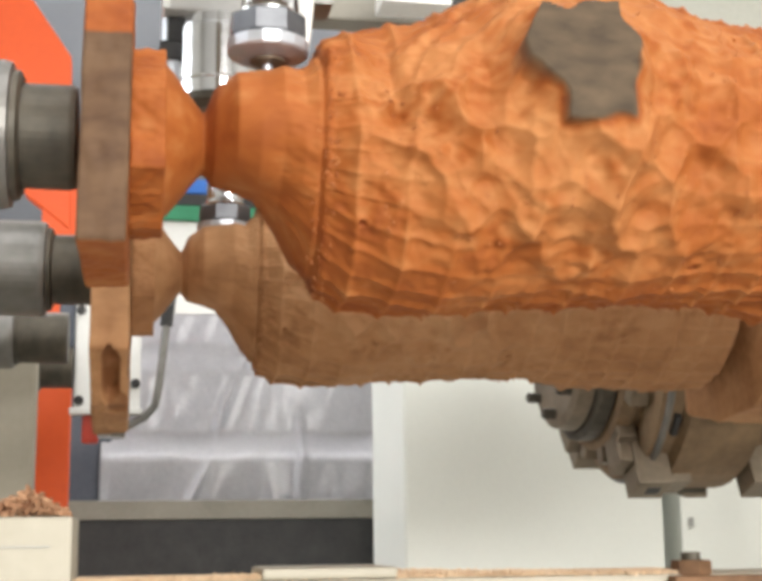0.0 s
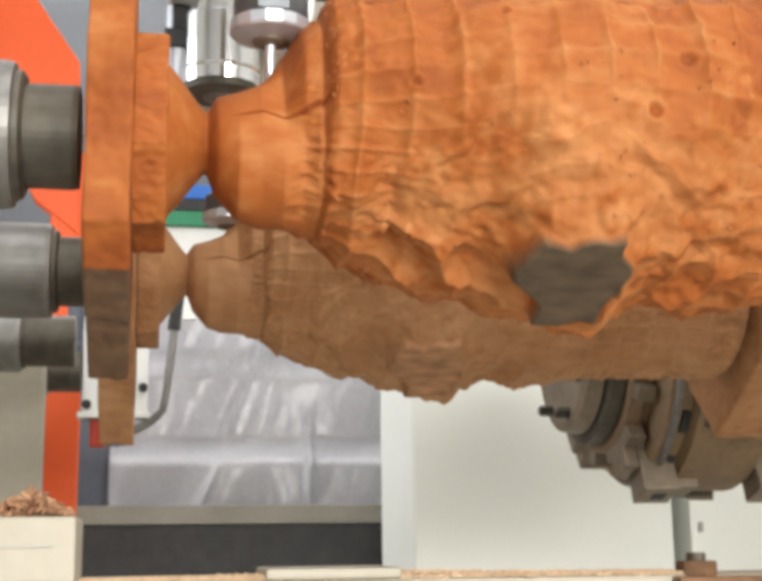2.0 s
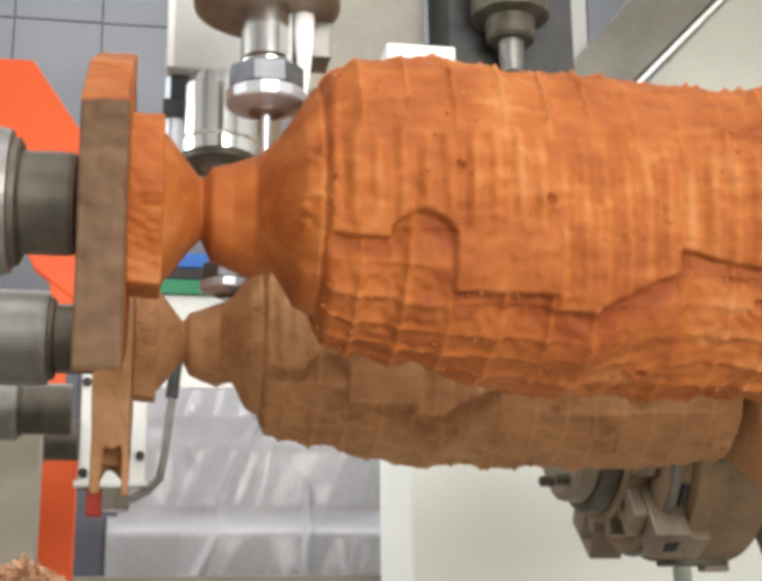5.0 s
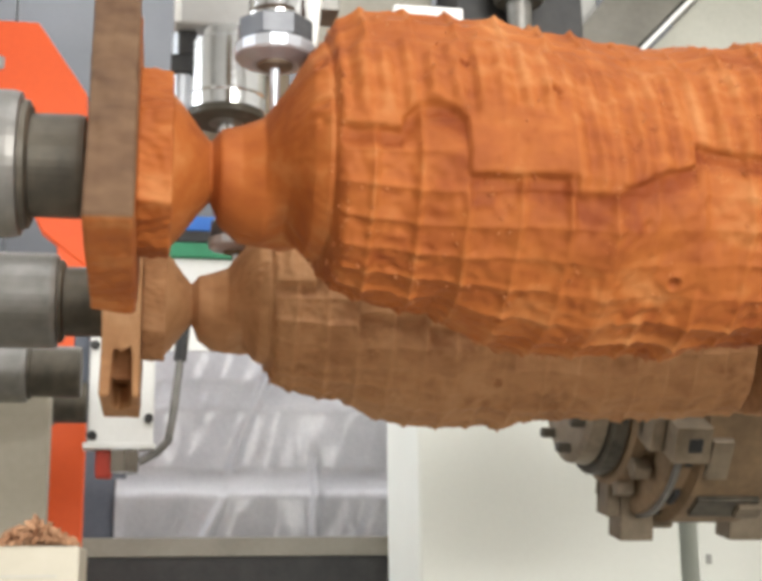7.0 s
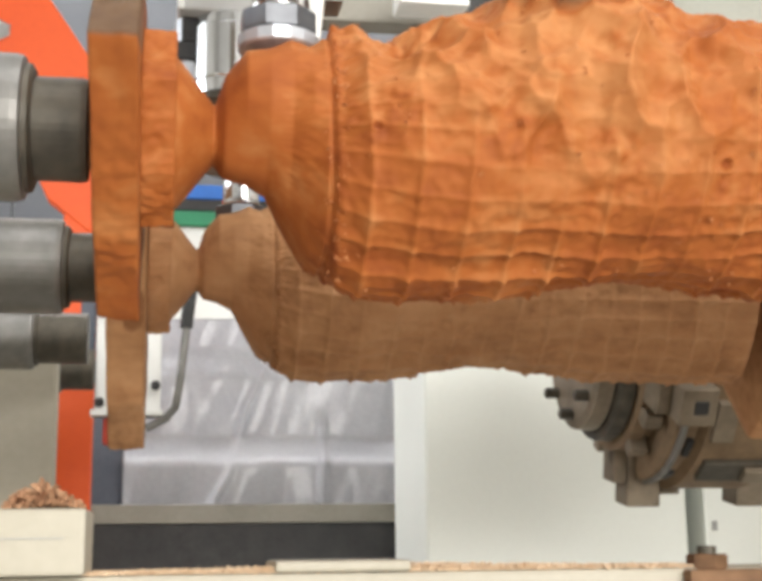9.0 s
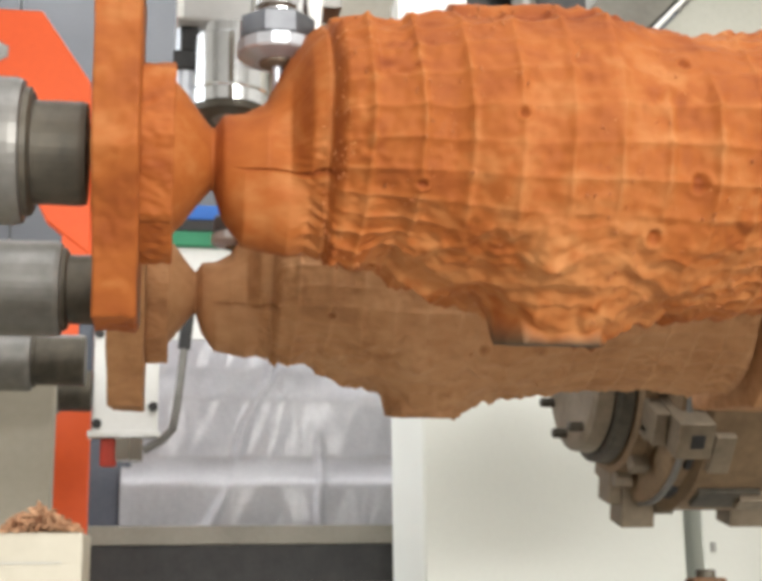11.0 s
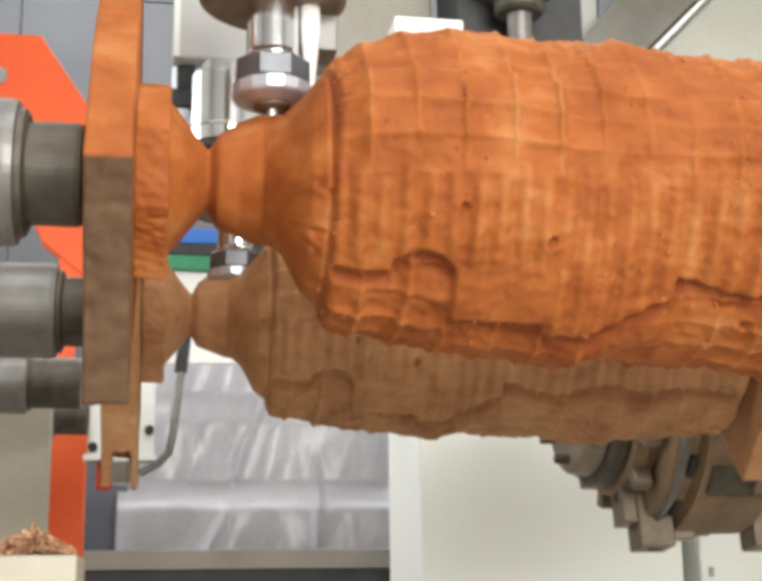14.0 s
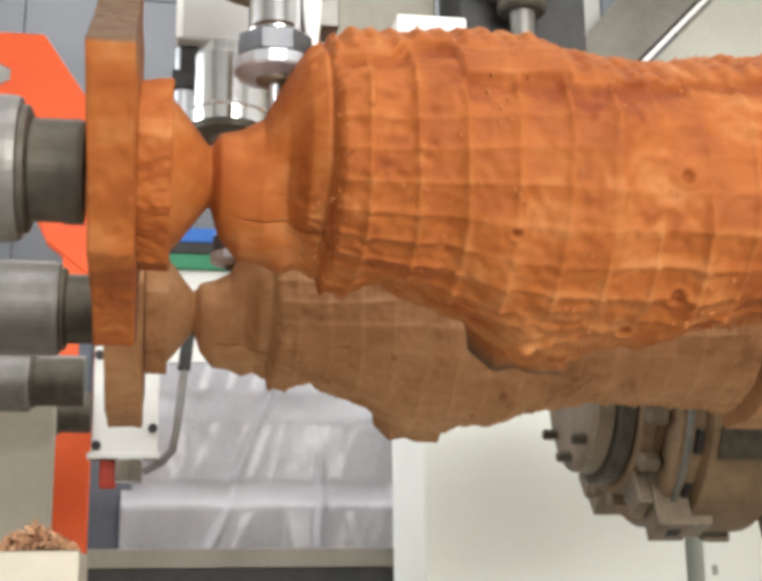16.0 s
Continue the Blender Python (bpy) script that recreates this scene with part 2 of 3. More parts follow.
# girth of the carving, in mm, at stations along the log: mean radius, then cosine and sine parts of one, two and three lobes
THROAT = [
    (0.030, 22.0, 0.0, 0.0, 0.0, 0.0, 0.0, 0.0), (0.036, 34.0, 5.0, 2.0, 2.0, 0.5, 0.5, 0.0), (0.050, 41.5, 12.0, 3.0, 4.8, 1.0, 2.0, -0.6),
    (0.065, 47.0, 10.0, 2.3, 5.0, -0.1, 1.3, -1.7), (0.080, 56.0, -2.0, -3.9, 12.8, 3.1, 0.5, 1.4), (0.093, 70.0, -14.7, -4.3, 7.3, -0.7, 3.5, -0.7),
    (0.104, 79.0, -16.5, -5.8, 4.5, 1.1, 3.9, 3.3),
]
BODY = [
    (0.112, 88.4, -15.7, -0.1, -3.7, -0.1, 4.7, 3.7), (0.125, 93.6, -15.7, -2.4, -4.9, -0.9, 3.2, 2.6), (0.150, 95.6, -15.4, -5.4, -10.3, -5.0, 1.1, -0.6),
    (0.180, 103.1, -7.5, -3.5, -5.8, -4.3, 1.2, 2.5), (0.210, 108.4, -4.8, 1.7, -7.2, -3.2, -1.0, 1.1), (0.245, 114.5, 6.0, 7.5, -2.5, -3.1, 1.0, 2.3),
    (0.280, 116.0, 11.0, 11.5, -1.4, -5.5, 4.8, 1.1), (0.315, 110.6, 9.0, 8.0, -5.1, -4.3, 0.6, 1.7), (0.350, 108.6, 6.5, 9.8, -9.1, -4.3, 1.3, -1.5),
    (0.400, 107.0, 1.3, 5.6, -5.1, -8.3, 2.6, -1.6), (0.450, 105.7, -5.7, 3.6, -9.9, -6.8, 8.1, -2.5), (0.600, 104.0, -4.0, 2.0, -6.0, -4.0, 4.0, -2.0),
]


def lobed(x, a):
    """The carved form between the neck and the far end."""
    rows = THROAT + BODY
    for r0, r1 in zip(rows, rows[1:]):
        if x <= r1[0]:
            break
    w = min(1.0, max(0.0, (x - r0[0]) / (r1[0] - r0[0])))
    c = [p + (q - p) * w for p, q in zip(r0[1:], r1[1:])]
    t = radians(a)
    return 0.001 * (c[0] + c[1] * math.cos(t) + c[2] * math.sin(t) + c[3] * math.cos(2 * t) + c[4] * math.sin(2 * t) + c[5] * math.cos(3 * t) + c[6] * math.sin(3 * t))


def radius_at(x):
    """The turned outline of the head cone before the neck and of the narrow far end."""
    stops = ((0.000, 0.056), (0.010, 0.045), (0.022, 0.029), (0.0285, 0.0215), (0.030, 0.022), (0.602, 0.100), (0.608, 0.075), (0.613, 0.050), (0.625, 0.060))
    for (x0, r0), (x1, r1) in zip(stops, stops[1:]):
        if x <= x1:
            w = (x - x0) / (x1 - x0)
            return r0 + (r1 - r0) * w
    return stops[-1][1]


def smooth(a, b, v):
    w = min(1.0, max(0.0, (v - a) / (b - a)))
    return w * w * (3 - 2 * w)


PATCH_X = 0.266
PITS = [(0.247, 185, 0.0050), (0.335, 80, 0.0065), (0.188, 196, 0.004), (0.33, 120, 0.005), (0.16, 75, 0.0045), (0.36, -70, 0.005), (0.31, 62, 0.006), (0.22, 100, 0.004), (0.40, 150, 0.006), (0.13, -60, 0.004)]


def surface(x, a):
    """Radius, greyness and redness of the carved log at x metres along it and a degrees round it."""
    base = lobed(x, a) if 0.030 < x < 0.600 else radius_at(x)
    body = smooth(0.104, 0.112, x) * (1 - smooth(0.595, 0.606, x))
    throat = smooth(0.04, 0.075, x) * (1 - body) * (1 - smooth(0.5, 0.55, x))
    r = base - 0.0035 * body
    ca, sa_ = math.cos(radians(a)), math.sin(radians(a))
    n1 = noise.noise(Vector((x * 14, ca * 1.4, sa_ * 1.4)))
    n2 = noise.noise(Vector((x * 45 + 7, ca * 4.5, sa_ * 4.5)))
    n3 = noise.noise(Vector((x * 160 + 3, ca * 16, sa_ * 16)))
    # the throat swells on one side towards the shoulder
    side = math.exp(-(wrap(a + 118) / 62.0) ** 2)
    r += throat * (0.004 * n1 * smooth(0.06, 0.10, x) + 0.0026 * n2 * smooth(0.065, 0.09, x) + 0.0004 * n3 * smooth(0.06, 0.085, x))
    r += body * (0.0045 * n1 + 0.0030 * n2 + 0.0012 * n3) + throat * 0.0003 * n3 * smooth(0.07, 0.09, x)
    # tool cups in rows, a little warped
    wx = x + 0.004 * n1
    wa = a * 0.00178 + 0.005 * noise.noise(Vector((x * 9 + 5, ca * 1.6, sa_ * 1.6)))
    u = abs((wx / 0.0315) % 1.0 - 0.5) * 2
    v = abs((wa / 0.0205) % 1.0 - 0.5) * 2
    some = 0.55 + 0.6 * noise.noise(Vector((x * 11 + 2, ca * 1.9 + 3, sa_ * 1.9)))
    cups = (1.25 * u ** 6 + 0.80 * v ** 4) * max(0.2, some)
    torn = smooth(0.05, 0.35, noise.noise(Vector((x * 19 + 9, ca * 2.6 + 1, sa_ * 2.6)))) * smooth(140, 100, abs(wrap(a - 30)))
    shred = noise.noise(Vector((x * 110, ca * 11 + 4, sa_ * 11)))
    # loose overlapping gouges round the uncut spot
    px, pa = x - PATCH_X, wrap(a) * 0.00190
    rho = math.hypot(px, pa)
    ring = 1 - smooth(0.10, 0.17, rho)
    near = noise.voronoi(Vector((x * 38 + 0.35 * n1, pa * 29 + 0.4 * n2, 3.0 + rho * 3)))[0]
    gouge = 1.75 * near[0] ** 2 - 0.22
    wave = abs((rho + 0.010 * n2) / 0.021 % 1.0 - 0.35)
    # the raised flat with its notched edge and close grooves
    b = a % 360.0
    low = 171.0 + 3 * n2 if x < 0.146 else 180.0 - 16000 * (x - 0.166) ** 2 if x < 0.187 else 154.0 + 2 * n2
    flat = smooth(low - 1.6, low + 1.0, b) * smooth(250, 236, b) * (1 - smooth(0.2545, 0.257, x))
    low2 = (150.0 + 110.0 * (x - 0.26) if x < 0.343 else 167.0) + 2 * math.sin(x * 60.0) + 2 * n2
    soft = 1.5 + 3.0 * smooth(0.30, 0.26, x)
    flat2 = smooth(low2 - soft, low2 + soft, b) * smooth(262, 240, b) * smooth(0.2545, 0.257, x)
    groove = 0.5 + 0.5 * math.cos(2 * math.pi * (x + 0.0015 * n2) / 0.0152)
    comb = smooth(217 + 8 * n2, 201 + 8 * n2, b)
    edge2 = 140.0 - 14.0 * smooth(0.17, 0.25, x) + 12.0 * smooth(0.27, 0.34, x) + 3 * n2
    bank = smooth(edge2 - 5, edge2 + 4, b) * smooth(255, 240, b)
    edge = low if x < 0.2557 else low2
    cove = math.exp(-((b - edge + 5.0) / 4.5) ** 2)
    r -= body * 0.0022 * cove * (1 - max(flat, flat2))
    r += throat * smooth(0.084, 0.098, x) * smooth(-0.1, 0.25, n1 + 0.6 * n2) * (0.0035 * shred + 0.0020 * n3)
    r += body * torn * (0.0011 * shred + 0.0009 * n3)
    relief = 0.0048 * cups * (1 - ring) * (1 - comb * max(flat, flat2)) + ring * ((0.0120 - 0.0075 * smooth(-5, 25, wrap(a))) * gouge + (0.0030 + 0.0020 * smooth(-5, 25, wrap(a))) * wave - 0.0040)
    relief += flat * (0.0088 + 0.0030 * groove * smooth(170, 185, b) * comb) + flat2 * (0.0072 + 0.0027 * groove * comb) + bank * 0.0030 * (1 - max(flat, flat2))
    r += body * relief
    r += (1 - smooth(0.0, 0.005, abs(x - 0.1085))) * (0.0016 + 0.010 * max(0.0, shred) * smooth(0.0, 0.35, n1 + 0.5 * n2)) - 0.0040 * (1 - smooth(0.0, 0.0022, abs(x - 0.1045)))
    # the uncut grey spot stands flat and proud: a broad head over a narrower tongue
    va = wrap(a) - 3
    wide = 0.023 + 0.017 * smooth(-9, 1, va) - 0.014 * smooth(6, 20, va)
    mid = 0.006 * smooth(0, -10, va)
    q = max(abs(px - mid + 0.005 * n2) / wide, abs(va + 4 * n1) / 19.0) + 0.14 * noise.noise(Vector((x * 60, pa * 60, 1.0)))
    spot = 1 - smooth(0.94, 1.04, q)
    plane = 0.1250 / max(0.5, math.cos(radians(wrap(a))))
    r += (plane - r) * spot + body * 0.0045 * (1 - smooth(1.0, 1.8, q)) * (1 - spot)
    # crack in the throat, knot pits
    crack = (throat + 0.4 * smooth(0.04, 0.05, x) * (1 - body)) * (1 - smooth(0.0, 3.0, abs(wrap(a - 74) + 8 * n2)))
    r -= 0.0022 * min(1.0, crack)
    pit = 0.0
    for kx, ka, kr in PITS:
        d = math.hypot(x - kx, wrap(a - ka) * 0.0019)
        if d < kr * 2:
            pit = max(pit, 1 - smooth(kr * 0.35, kr, d))
            r += 0.0012 * math.exp(-((d - kr * 1.1) / (kr * 0.3)) ** 2)
    r -= 0.003 * pit
    # redder wood; shade in coves, pits and creases is painted in as well
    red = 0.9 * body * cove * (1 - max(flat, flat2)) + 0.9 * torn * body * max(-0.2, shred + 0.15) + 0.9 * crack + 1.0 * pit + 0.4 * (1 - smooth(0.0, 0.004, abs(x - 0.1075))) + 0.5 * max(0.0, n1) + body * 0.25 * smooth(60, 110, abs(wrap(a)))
    # cup and groove ridges paler: fresh fibres, plus their catch of light painted in
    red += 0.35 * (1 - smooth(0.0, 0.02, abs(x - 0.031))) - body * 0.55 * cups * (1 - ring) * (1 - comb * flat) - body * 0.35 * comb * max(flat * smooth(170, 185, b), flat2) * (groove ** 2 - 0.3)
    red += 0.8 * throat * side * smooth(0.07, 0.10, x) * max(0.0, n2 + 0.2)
    red += body * 1.2 * (1 - smooth(1.0, 1.22, q)) * (1 - spot) * smooth(4, -14, va)
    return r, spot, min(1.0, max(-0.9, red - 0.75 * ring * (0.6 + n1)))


def log_body():
    """The carved stretch of the log, from the head cone to the far neck."""
    nx, na = 440, 600
    xs = [0.625 * i / (nx - 1) for i in range(nx)]
    verts, old, red = [], [], []
    for x in xs:
        for k in range(na):
            a = 360.0 * k / na
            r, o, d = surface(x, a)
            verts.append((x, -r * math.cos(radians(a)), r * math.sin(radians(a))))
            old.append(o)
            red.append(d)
    faces = []
    for i in range(nx - 1):
        for k in range(na):
            k2 = (k + 1) % na
            faces.append((i * na + k, i * na + k2, (i + 1) * na + k2, (i + 1) * na + k))
    faces.append(tuple(range(na - 1, -1, -1)))
    faces.append(tuple((nx - 1) * na + k for k in range(na)))
    return solid("carved_body", verts, faces, old, red)


def solid(name, verts, faces, old, red):
    me = bpy.data.meshes.new(name)
    me.from_pydata(verts, [], faces)
    for key, values in (("old", old), ("cut_and_shade", red)):
        att = me.attributes.new(key, "FLOAT", "POINT")
        att.data.foreach_set("value", values)
    me.update()
    me.shade_smooth()
    return me


def end_block(x0, x1, seed, outline, recesses=()):
    """A rough sawn end block: outline of (angle, radius) corners, joined by straight sides, some sides weathered."""
    nx, na = 26, 400
    verts, old, red, faces = [], [], [], []
    for i in range(nx):
        w = i / (nx - 1)
        x = x0 + (x1 - x0) * w
        for k in range(na):
            a = 360.0 * k / na - 180.0
            for j in range(len(outline)):
                a0, r0, dark = outline[j]
                a1, r1, _ = outline[(j + 1) % len(outline)]
                a1 = a1 if a1 > a0 else a1 + 360
                aa = a if a >= a0 else a + 360
                if a0 <= aa < a1:
                    p0, p1 = Vector((math.cos(radians(a0)), math.sin(radians(a0)))) * r0, Vector((math.cos(radians(a1)), math.sin(radians(a1)))) * r1
                    d = Vector((math.cos(radians(aa)), math.sin(radians(aa))))
                    e = p1 - p0
                    r = (p0.x * e.y - p0.y * e.x) / (d.x * e.y - d.y * e.x)
                    break
            n = noise.noise(Vector((x * 40 + seed, math.cos(radians(a)) * 3, math.sin(radians(a)) * 3)))
            r += 0.0022 * n + 0.0055 * noise.noise(Vector((seed + x * 9, math.cos(radians(a)) * 1.6, math.sin(radians(a)) * 1.6))) + 0.0012 * noise.noise(Vector((x * 150, math.cos(radians(a)) * 14, math.sin(radians(a)) * 14 + seed)))
            hole = 0.0
            for ha, hw, hx, hl, deep in recesses:
                da, dx = wrap(a - ha) / hw + 0.35 * noise.noise(Vector((x * 90, a * 0.08, seed))), (x - hx) / hl
                hole = max(hole, 1 - smooth(0.75, 1.0, math.hypot(da * da, dx * dx)))
                r -= deep * hole
            if i in (0, nx - 1):
                r -= 0.0015
            verts.append((x + 0.0012 * n * (1 if i in (0, nx - 1) else 0), -r * math.cos(radians(a)), r * math.sin(radians(a))))
            old.append(0.88 * smooth(0.35, 0.5, dark + 0.25 * n))
            # recesses coloured darker to paint in the shade inside them
            red.append(0.25 + 0.3 * n + 1.2 * hole)
    for i in range(nx - 1):
        for k in range(na):
            k2 = (k + 1) % na
            faces.append((i * na + k, i * na + k2, (i + 1) * na + k2, (i + 1) * na + k))
    faces.append(tuple(range(na - 1, -1, -1)))
    faces.append(tuple((nx - 1) * na + k for k in range(na)))
    return solid("end_block", verts, faces, old, red)


HEAD = [(-153, 0.126, 0.0), (-112, 0.098, 0.0), (-48, 0.168, 0.9), (4, 0.122, 0.0), (22, 0.122, 0.0), (58, 0.090, 0.0), (85, 0.105, 0.0), (141, 0.165, 0.9)]
HEAD_WIDE = [(-140, 0.183, 0.0), (-112, 0.165, 0.0), (-75, 0.162, 0.0), (-45, 0.181, 0.0), (2, 0.121, 0.0), (20, 0.126, 0.0), (57, 0.115, 0.0), (85, 0.118, 0.0), (128, 0.181, 0.0), (180, 0.122, 0.0)]
STEP = [(-175, 0.064, 0.0), (-130, 0.070, 0.0), (-90, 0.062, 0.0), (-40, 0.076, 0.0), (0, 0.072, 0.0), (45, 0.064, 0.0), (95, 0.062, 0.0), (135, 0.072, 0.0)]


def fibre_fuzz(seed, count):
    """Torn fibres and crumbs that cling to the shoulder and the ridges."""
    rng = random.Random(seed)
    bm = bmesh.new()
    for i in range(count):
        x = rng.choice((rng.gauss(0.108, 0.004), *(rng.uniform(0.11, 0.56) for _ in range(9))))
        a = rng.uniform(-180, 180)
        r, spot, _ = surface(x, a)
        if spot > 0.2 or noise.noise(Vector((x * 30, math.cos(radians(a)) * 2.5, math.sin(radians(a)) * 2.5))) < (0.05 if x > 0.115 else -0.3):
            continue
        s = rng.uniform(0.0005, 0.0019)
        out = Vector((rng.uniform(-0.8, 0.8), -math.cos(radians(a)) + rng.uniform(-0.6, 0.6), math.sin(radians(a)) + rng.uniform(-0.6, 0.6))).normalized()
        c = Vector((x, -(r - s * 0.3) * math.cos(radians(a)), (r - s * 0.3) * math.sin(radians(a))))
        q = out.to_track_quat("Z", "Y")
        tall = s * rng.choice((0.5, 0.8, 1.4, 2.8))
        pts = [Vector((-s, -s * 0.5, 0)), Vector((s, -s * 0.4, 0)), Vector((0.1 * s, s * 0.7, 0)), Vector((rng.uniform(-s, s), 0, tall))]
        vs = [bm.verts.new(c + q @ p) for p in pts]
        for f in ((0, 1, 3), (1, 2, 3), (2, 0, 3), (0, 2, 1)):
            bm.faces.new([vs[k] for k in f])
    return bm


LOG_MESH, HEAD_MESH = log_body(), end_block(-0.0475, -0.019, 3.0, HEAD)
STEP_MESH = end_block(-0.0195, 0.0030, 8.0, STEP)
WIDE_MESH = end_block(-0.055, -0.0200, 6.0, HEAD_WIDE, [(125, 15, -0.036, 0.010, 0.014), (-58, 13, -0.036, 0.009, 0.014), (-75, 8, -0.030, 0.010, 0.002)])
TAIL_MESH = end_block(0.622, 0.69, 5.0, [(a, 0.94 * r, d) for a, r, d in HEAD_WIDE])


def carved_log(y, wood, label, seed):
    ob = thing("carved_log", 0, y, AXIS_Z, label, "wood log", "logs on the rotary axes")
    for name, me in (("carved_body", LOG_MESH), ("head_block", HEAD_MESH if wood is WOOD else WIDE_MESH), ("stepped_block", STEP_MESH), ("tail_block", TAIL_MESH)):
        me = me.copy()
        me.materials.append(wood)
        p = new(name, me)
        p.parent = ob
    f = part("fibre_fuzz", fibre_fuzz(seed, 3600), CHIPWOOD if wood is WOOD else wood, ob, "torn wood fibres on the cut ridges")
    f["kind"] = "stuff"
    return ob


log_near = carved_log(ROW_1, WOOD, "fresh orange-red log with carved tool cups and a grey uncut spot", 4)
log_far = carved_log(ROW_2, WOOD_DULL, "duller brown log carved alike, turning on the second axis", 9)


# ---- headstocks ----
def headstock(y, x_face, r_collar, r_shaft, x_shaft):
    ob = thing("headstock_spindle", x_face, y, AXIS_Z, "grey steel spindle collar with a dark oily shaft", "spindle", "headstock spindles")
    L = 0.40
    part("collar", lathe([(-L, r_collar * 0.97), (-0.012, r_collar), (-0.006, r_collar), (-0.001, r_collar * 0.97), (0.0, r_collar * 0.9)]), STEEL, ob, smooth=False)
    part("retaining_ring", lathe([(-0.0005, r_collar * 0.88), (0.004, r_collar * 0.87), (0.006, r_collar * 0.80)]), STEEL_OIL, ob, "dark retaining ring")
    part("shaft", lathe([(0.0, r_shaft * 0.99), (x_shaft - 0.004, r_shaft), (x_shaft, r_shaft * 0.97)]), STEEL_OIL, ob, "dark oily steel shaft")
    return ob


stocks = [headstock(ROW_1, -0.0965, 0.050, 0.0355, 0.0412), headstock(ROW_2, -0.1035, 0.0480, 0.0355, 0.0482),
          headstock(ROW_3, -0.176, 0.043, 0.035, 0.07), headstock(ROW_4, -0.164, 0.038, 0.033, 0.05)]


frame_box = thing("machine_base", 0, 0, 0, "cream welded frame that carries the four headstocks", "machine frame")
part("cabinet", box(-0.78, -0.485, 0.70, 2.36, 0.0, 1.285, 0.008), CREAM, frame_box)

# ---- frame at the headstock end ----
post = thing("cream_upright", -0.328, 1.96, 0, "cream painted steel upright of the machine frame", "machine frame")
part("column", box(-0.14, 0.170, -0.025, 0.025, 0.02, 1.215, 0.005), CREAM, post)
part("foot_plate", box(-0.17, 0.20, -0.08, 0.08, 0.0, 0.02, 0.002), CREAM, post)
guard = thing("orange_side_plate", 0, 2.55, 0, "orange painted side plate with a bright bolt and slots", "machine plate")
part("plate", prism([(-0.80, 2.06), (-0.262, 2.06), (-0.160, 1.91), (-0.150, 1.55), (-0.238, 1.62), (-0.30, 1.75), (-0.80, 1.75)], -0.02, 0.02, 0.004), ORANGE, guard)
part("leg", box(-0.206, -0.138, -0.016, 0.03, 0.0, 1.72, 0.004), ORANGE, guard)
part("bolt", lathe([(-0.035, 0.018), (-0.03, 0.024), (-0.018, 0.024)], "y", (-0.345, 0, 1.965), sides=6), CHROME, guard, "bright hexagon bolt")
part("slot", box(-0.205, -0.165, -0.0235, -0.0195, 1.657, 1.660, 0), BLACK, guard, "dark slot in the plate")


# ---- near bed ----
bed = thing("bed_rail", 0, 1.0, 0, "cream bed rail strewn with sawdust along its edge", "machine bed")
part("beam", box(-0.60, 1.40, 0.0, 0.10, 0.55, 0.925, 0.004), CREAM, bed)
part("cover_strip", box(0.085, 0.190, -0.004, 0.09, 0.9255, 0.934, 0.003), CREAM, bed, "raised cream cover strip")
part("bed_leg", box(-0.55, -0.42, 0.01, 0.09, 0.0, 0.55, 0.004), CREAM, bed)
part("bed_leg", box(1.20, 1.33, 0.01, 0.09, 0.0, 0.55, 0.004), CREAM, bed)
part("dust_layer", box(-0.055, 0.44, 0.004, 0.095, 0.9252, 0.9275, 0.0008), DUSTY, bed, "layer of sawdust")
fix = thing("mounting_block", 0, 0, 0, "rusty brown clamping block with a hexagon nut", "clamp block")
part("clamp_block", box(0.412, 0.52, 0.985, 1.06, 0.902, 0.9235, 0.003), RUST, fix)
part("nut", lathe([(0.9235, 0.016), (0.924, 0.0165), (0.934, 0.0165), (0.9355, 0.015)], "z", (0.437, 1.01, 0), sides=6), RUST, fix, "rusty hexagon nut")
part("stud", lathe([(0.9355, 0.008), (0.941, 0.008), (0.942, 0.007)], "z", (0.437, 1.01, 0), 16), STEEL_OIL, fix)
terminal = thing("junction_box", 0, 1.0, 0, "small cream terminal box with a seam, heaped with shavings", "junction box")
part("housing", box(-0.30, -0.055, -0.03, 0.08, 0.926, 0.974, 0.003), CREAM, terminal)
part("lid_seam", box(-0.115, -0.070, -0.0316, -0.0296, 0.952, 0.953, 0), GREYPAINT, terminal)


def heap(x0, x1, y0, y1, z, high, count, size, seed, peak=0.5):
    rng = random.Random(seed)
    bm = bmesh.new()
    for i in range(count):
        u = rng.random()
        x = x0 + (x1 - x0) * u
        y = rng.uniform(y0, y1)
        top = high * max(0.0, 1 - abs(u - peak) / 0.6) * rng.random()
        s = size * rng.uniform(0.4, 1.3)
        q = Euler((rng.uniform(-1, 1), rng.uniform(-1, 1), rng.uniform(0, 6))).to_matrix()
        c = Vector((x, y, z + top + s * 0.2))
        pts = [(-s, -s * 0.4, 0), (s, -s * 0.35, s * 0.1), (s * 0.8, s * 0.4, 0), (-s * 0.7, s * 0.35, s * 0.15), (0, 0, s * 0.45)]
        vs = [bm.verts.new(c + q @ Vector(p)) for p in pts]
        for f in ((0, 1, 4), (1, 2, 4), (2, 3, 4), (3, 0, 4), (0, 3, 2, 1)):
            bm.faces.new([vs[k] for k in f])
    return bm


tagged(part("shavings", heap(-0.112, -0.060, 0.97, 1.04, 0.974, 0.020, 700, 0.004, 5, 0.45), HEAP), "heap of orange and pale shavings on the box", "wood shavings", kind="stuff")
